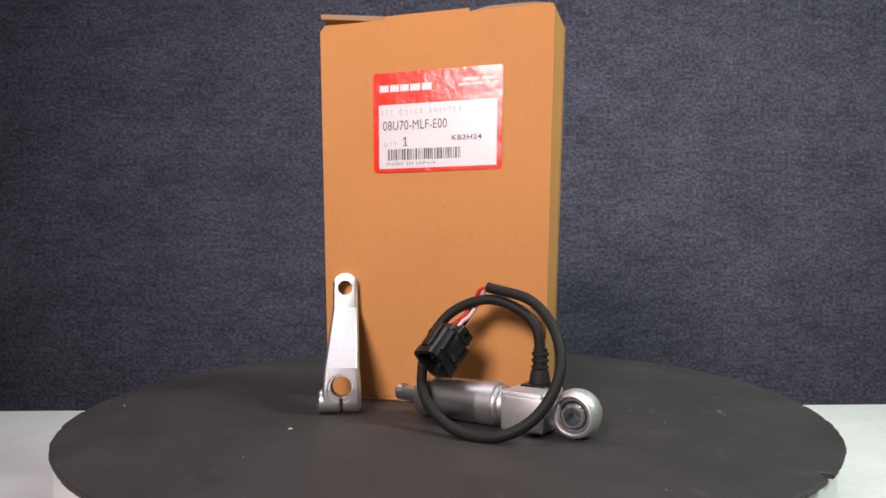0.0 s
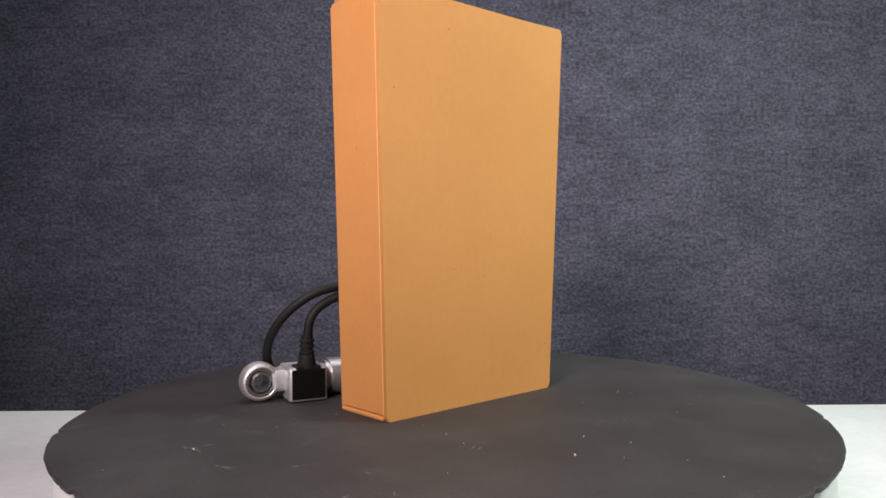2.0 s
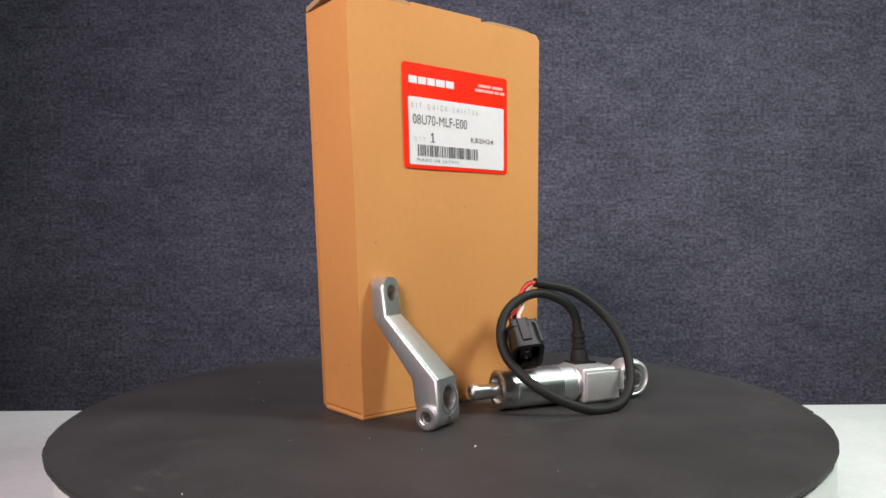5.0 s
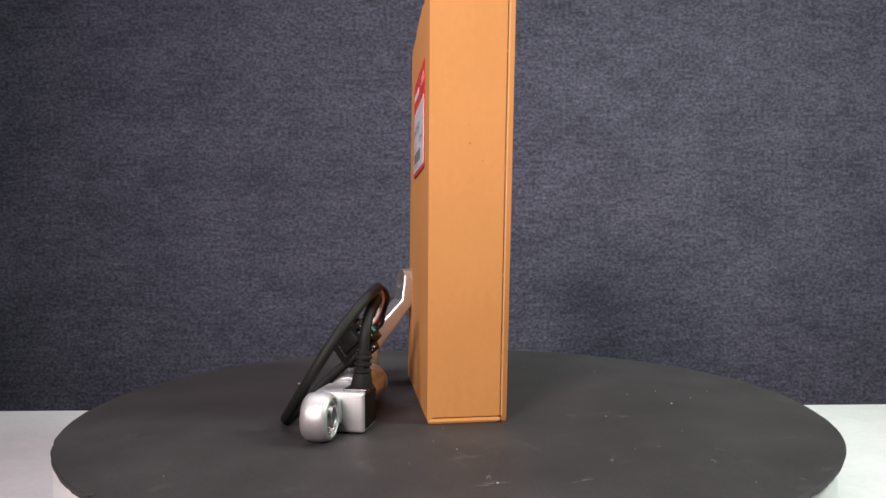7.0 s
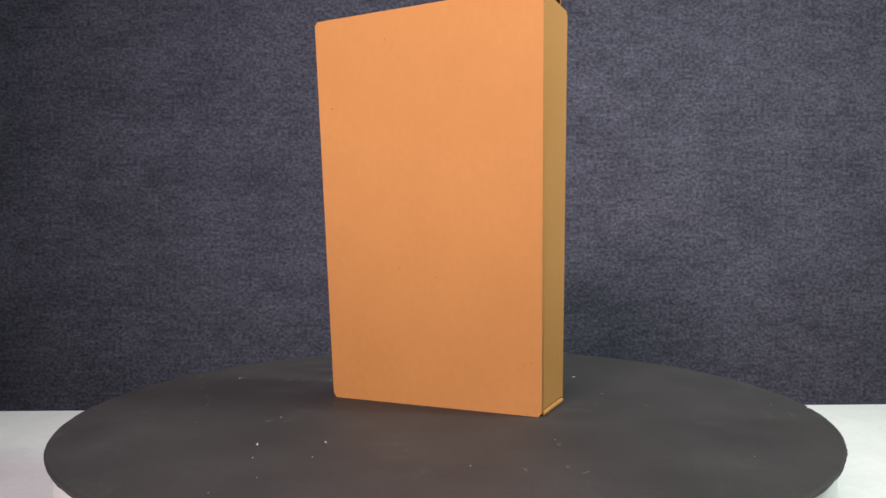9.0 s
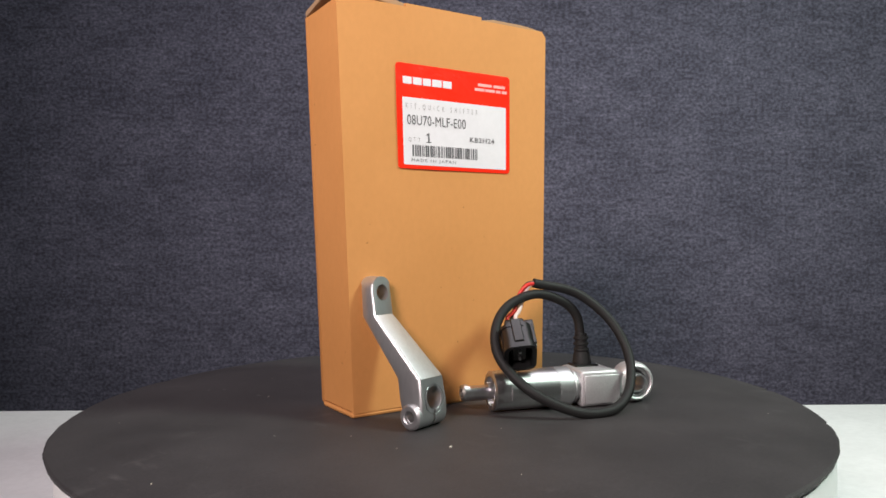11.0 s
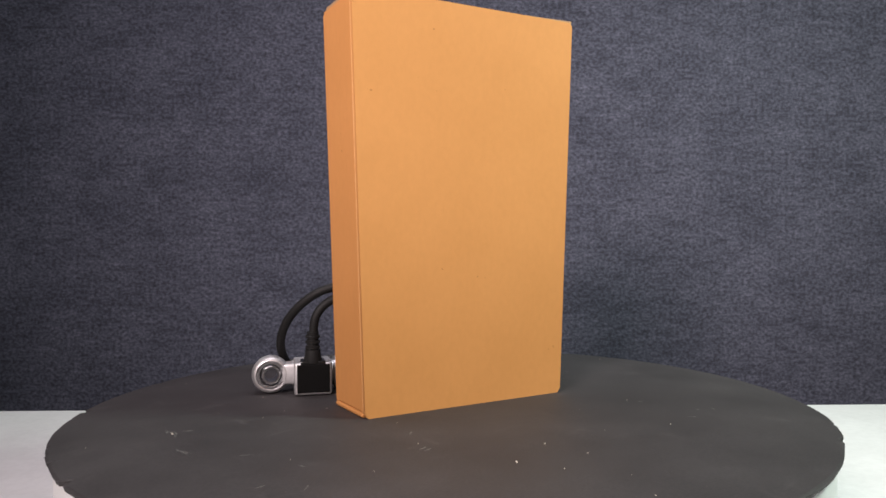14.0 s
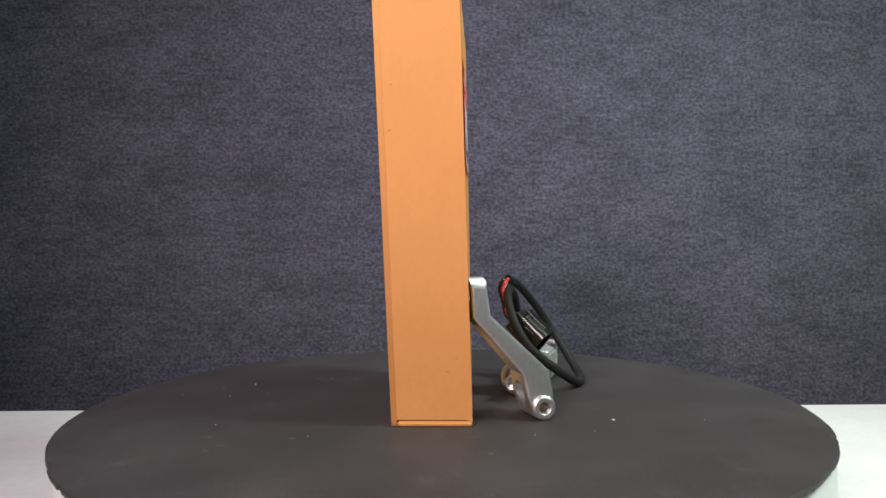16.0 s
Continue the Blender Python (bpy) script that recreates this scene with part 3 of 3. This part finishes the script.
# plug: local z from its mouth to its wires, local x along the sensor
pz = Vector((0.124, 0.741, 0.660)).normalized()
px = Vector((0.237, 0.586, -0.772))
px = (px - pz * px.dot(pz)).normalized()
py = pz.cross(px)
PLUG = Matrix.Translation((0.0364, -0.0026, 0.0436)) @ Matrix((px, py, pz)).transposed().to_4x4() @ Matrix.Scale(1.09, 4)
for k, (mat, lab) in enumerate(((RED_WIRE, "red wire"), (PALE_WIRE, "pale pink wire"), (PLASTIC, "black wire"))):
    o = Vector(((-0.0015, 0.0014, 0.0002)[k], (-0.0008, -0.0008, 0.0016)[k], 0.0004 * (k - 1)))
    lean = Vector(((-0.0010, -0.0012, 0.0026)[k], (0.0028, -0.0022, 0.0004)[k], 0))
    foot = PLUG @ (lean + Vector((0, 0, 0.0118)))
    root = PLUG @ (lean + Vector((0, 0, 0.0180)))
    part("wire", tube([end + Vector((0.004, 0, 0)) + o * 0.6, end + Vector((-0.0035, 0.001, -0.0012)) + o, Vector((0.0480, 0.0185, 0.0715)) + o * 1.3, Vector((0.0430, 0.0145, 0.0620)) + o * 1.3, root, foot], 0.0013, 10), mat, sensor, lab, smooth=60)


def placed(bm):
    bm.transform(PLUG)
    return bm


def rounded(wx, wy, r, z0, z1, bevel=0.0):
    """A block along z with rounded upright corners."""
    out = []
    for cx, cy, a0 in ((wx - r, wy - r, 0), (r - wx, wy - r, 90), (r - wx, r - wy, 180), (wx - r, r - wy, 270)):
        for k in range(6):
            a = radians(a0 + 18 * k)
            out.append((cx + r * math.cos(a), cy + r * math.sin(a)))
    bm = prism(out, -z1, -z0)
    bm.transform(Matrix.Rotation(radians(-90), 4, "X"))
    if bevel:
        ends = [e for e in bm.edges if e.calc_face_angle(0) > 1.2]
        bmesh.ops.bevel(bm, geom=ends, offset=bevel, segments=2, profile=0.5, affect="EDGES")
    return bm


shell = cut(rounded(0.0106, 0.0088, 0.0046, -0.0125, 0.0052, 0.0012), [rounded(0.0086, 0.0068, 0.0030, -0.03, 0.001)])
plug = part("plug", placed(shell), PLASTIC, sensor, "black plastic connector plug", smooth=35)
rim = cut(rounded(0.0111, 0.0093, 0.0050, -0.0127, -0.0088, 0.0006), [rounded(0.0087, 0.0069, 0.0030, -0.03, 0.02)])
part("rim", placed(rim), PLASTIC, plug, smooth=35)
part("lip", placed(cut(rounded(0.0111, 0.0093, 0.0048, 0.0026, 0.0046, 0.0005), [slab(-0.02, 0.02, -0.02, -0.004, -0.01, 0.02), rounded(0.0100, 0.0082, 0.0042, -0.03, 0.03)])), PLASTIC, plug, smooth=35)
part("plug_core", placed(slab(-0.0062, 0.0062, -0.0040, 0.0040, -0.0090, 0.002, 0.0008)), PLASTIC, plug)
for x in (-0.003, 0.003):
    part("terminal", placed(slab(x - 0.0006, x + 0.0006, -0.0006, 0.0006, -0.0110, -0.0088)), STEEL, plug, "bright metal terminal")
part("plug_neck", placed(slab(-0.0072, 0.0072, -0.0058, 0.0058, 0.0045, 0.0120, 0.0014)), PLASTIC, plug, smooth=35)
part("latch", placed(slab(-0.0046, 0.0046, -0.0104, -0.0083, -0.0080, 0.0060, 0.0008)), PLASTIC, plug, smooth=35)
lock = cut(slab(-0.0050, 0.0050, -0.0112, -0.0050, 0.0048, 0.0118, 0.0007), [slab(-0.0013, 0.0013, -0.02, -0.0085, 0.0070, 0.0098)])
part("latch_block", placed(lock), PLASTIC, plug, "latch block with a square window", smooth=35)
for x in (-0.0070, 0.0070):
    part("rail", placed(slab(x - 0.0009, x + 0.0009, -0.0102, -0.0083, -0.0085, 0.0046, 0.0004)), PLASTIC, plug)
for x in (-0.0108, 0.0108):
    part("rib", placed(slab(x - 0.0011, x + 0.0011, -0.0028, 0.0028, -0.0090, 0.0075, 0.0005)), PLASTIC, plug)
part("keeper_rail", placed(slab(0.0024, 0.0034, 0.0086, 0.0096, -0.0070, 0.0090, 0.0002)), PLASTIC, plug)
part("keeper_rail", placed(slab(0.0024, 0.0080, 0.0086, 0.0096, -0.0078, -0.0066, 0.0002)), PLASTIC, plug)
part("keeper_pad", placed(slab(-0.0060, 0.0004, 0.0086, 0.0092, -0.0060, 0.0012, 0.0003)), PLASTIC, plug)
part("seal", placed(slab(-0.0040, 0.0040, -0.0024, 0.0028, 0.0118, 0.0134, 0.0005)), TEAL, plug, "teal wire seal")
part("terminal_lock", placed(slab(0.0098, 0.0114, 0.0006, 0.0036, 0.0040, 0.0066, 0.0003)), RED_WIRE, plug, "red locking tab")


# ---- the turn of the table and of all that stands on it ----
def motions():
    for thing in (turntable, mat_sheet, box, lever, sensor):
        base = thing.matrix_basis.copy()
        rows = []
        for k in range(161):
            t = k / 10
            rows.append((t, pose(0, 0, 0, 0, 0, turn(t)) @ base))
        walk(thing, rows)


motions()
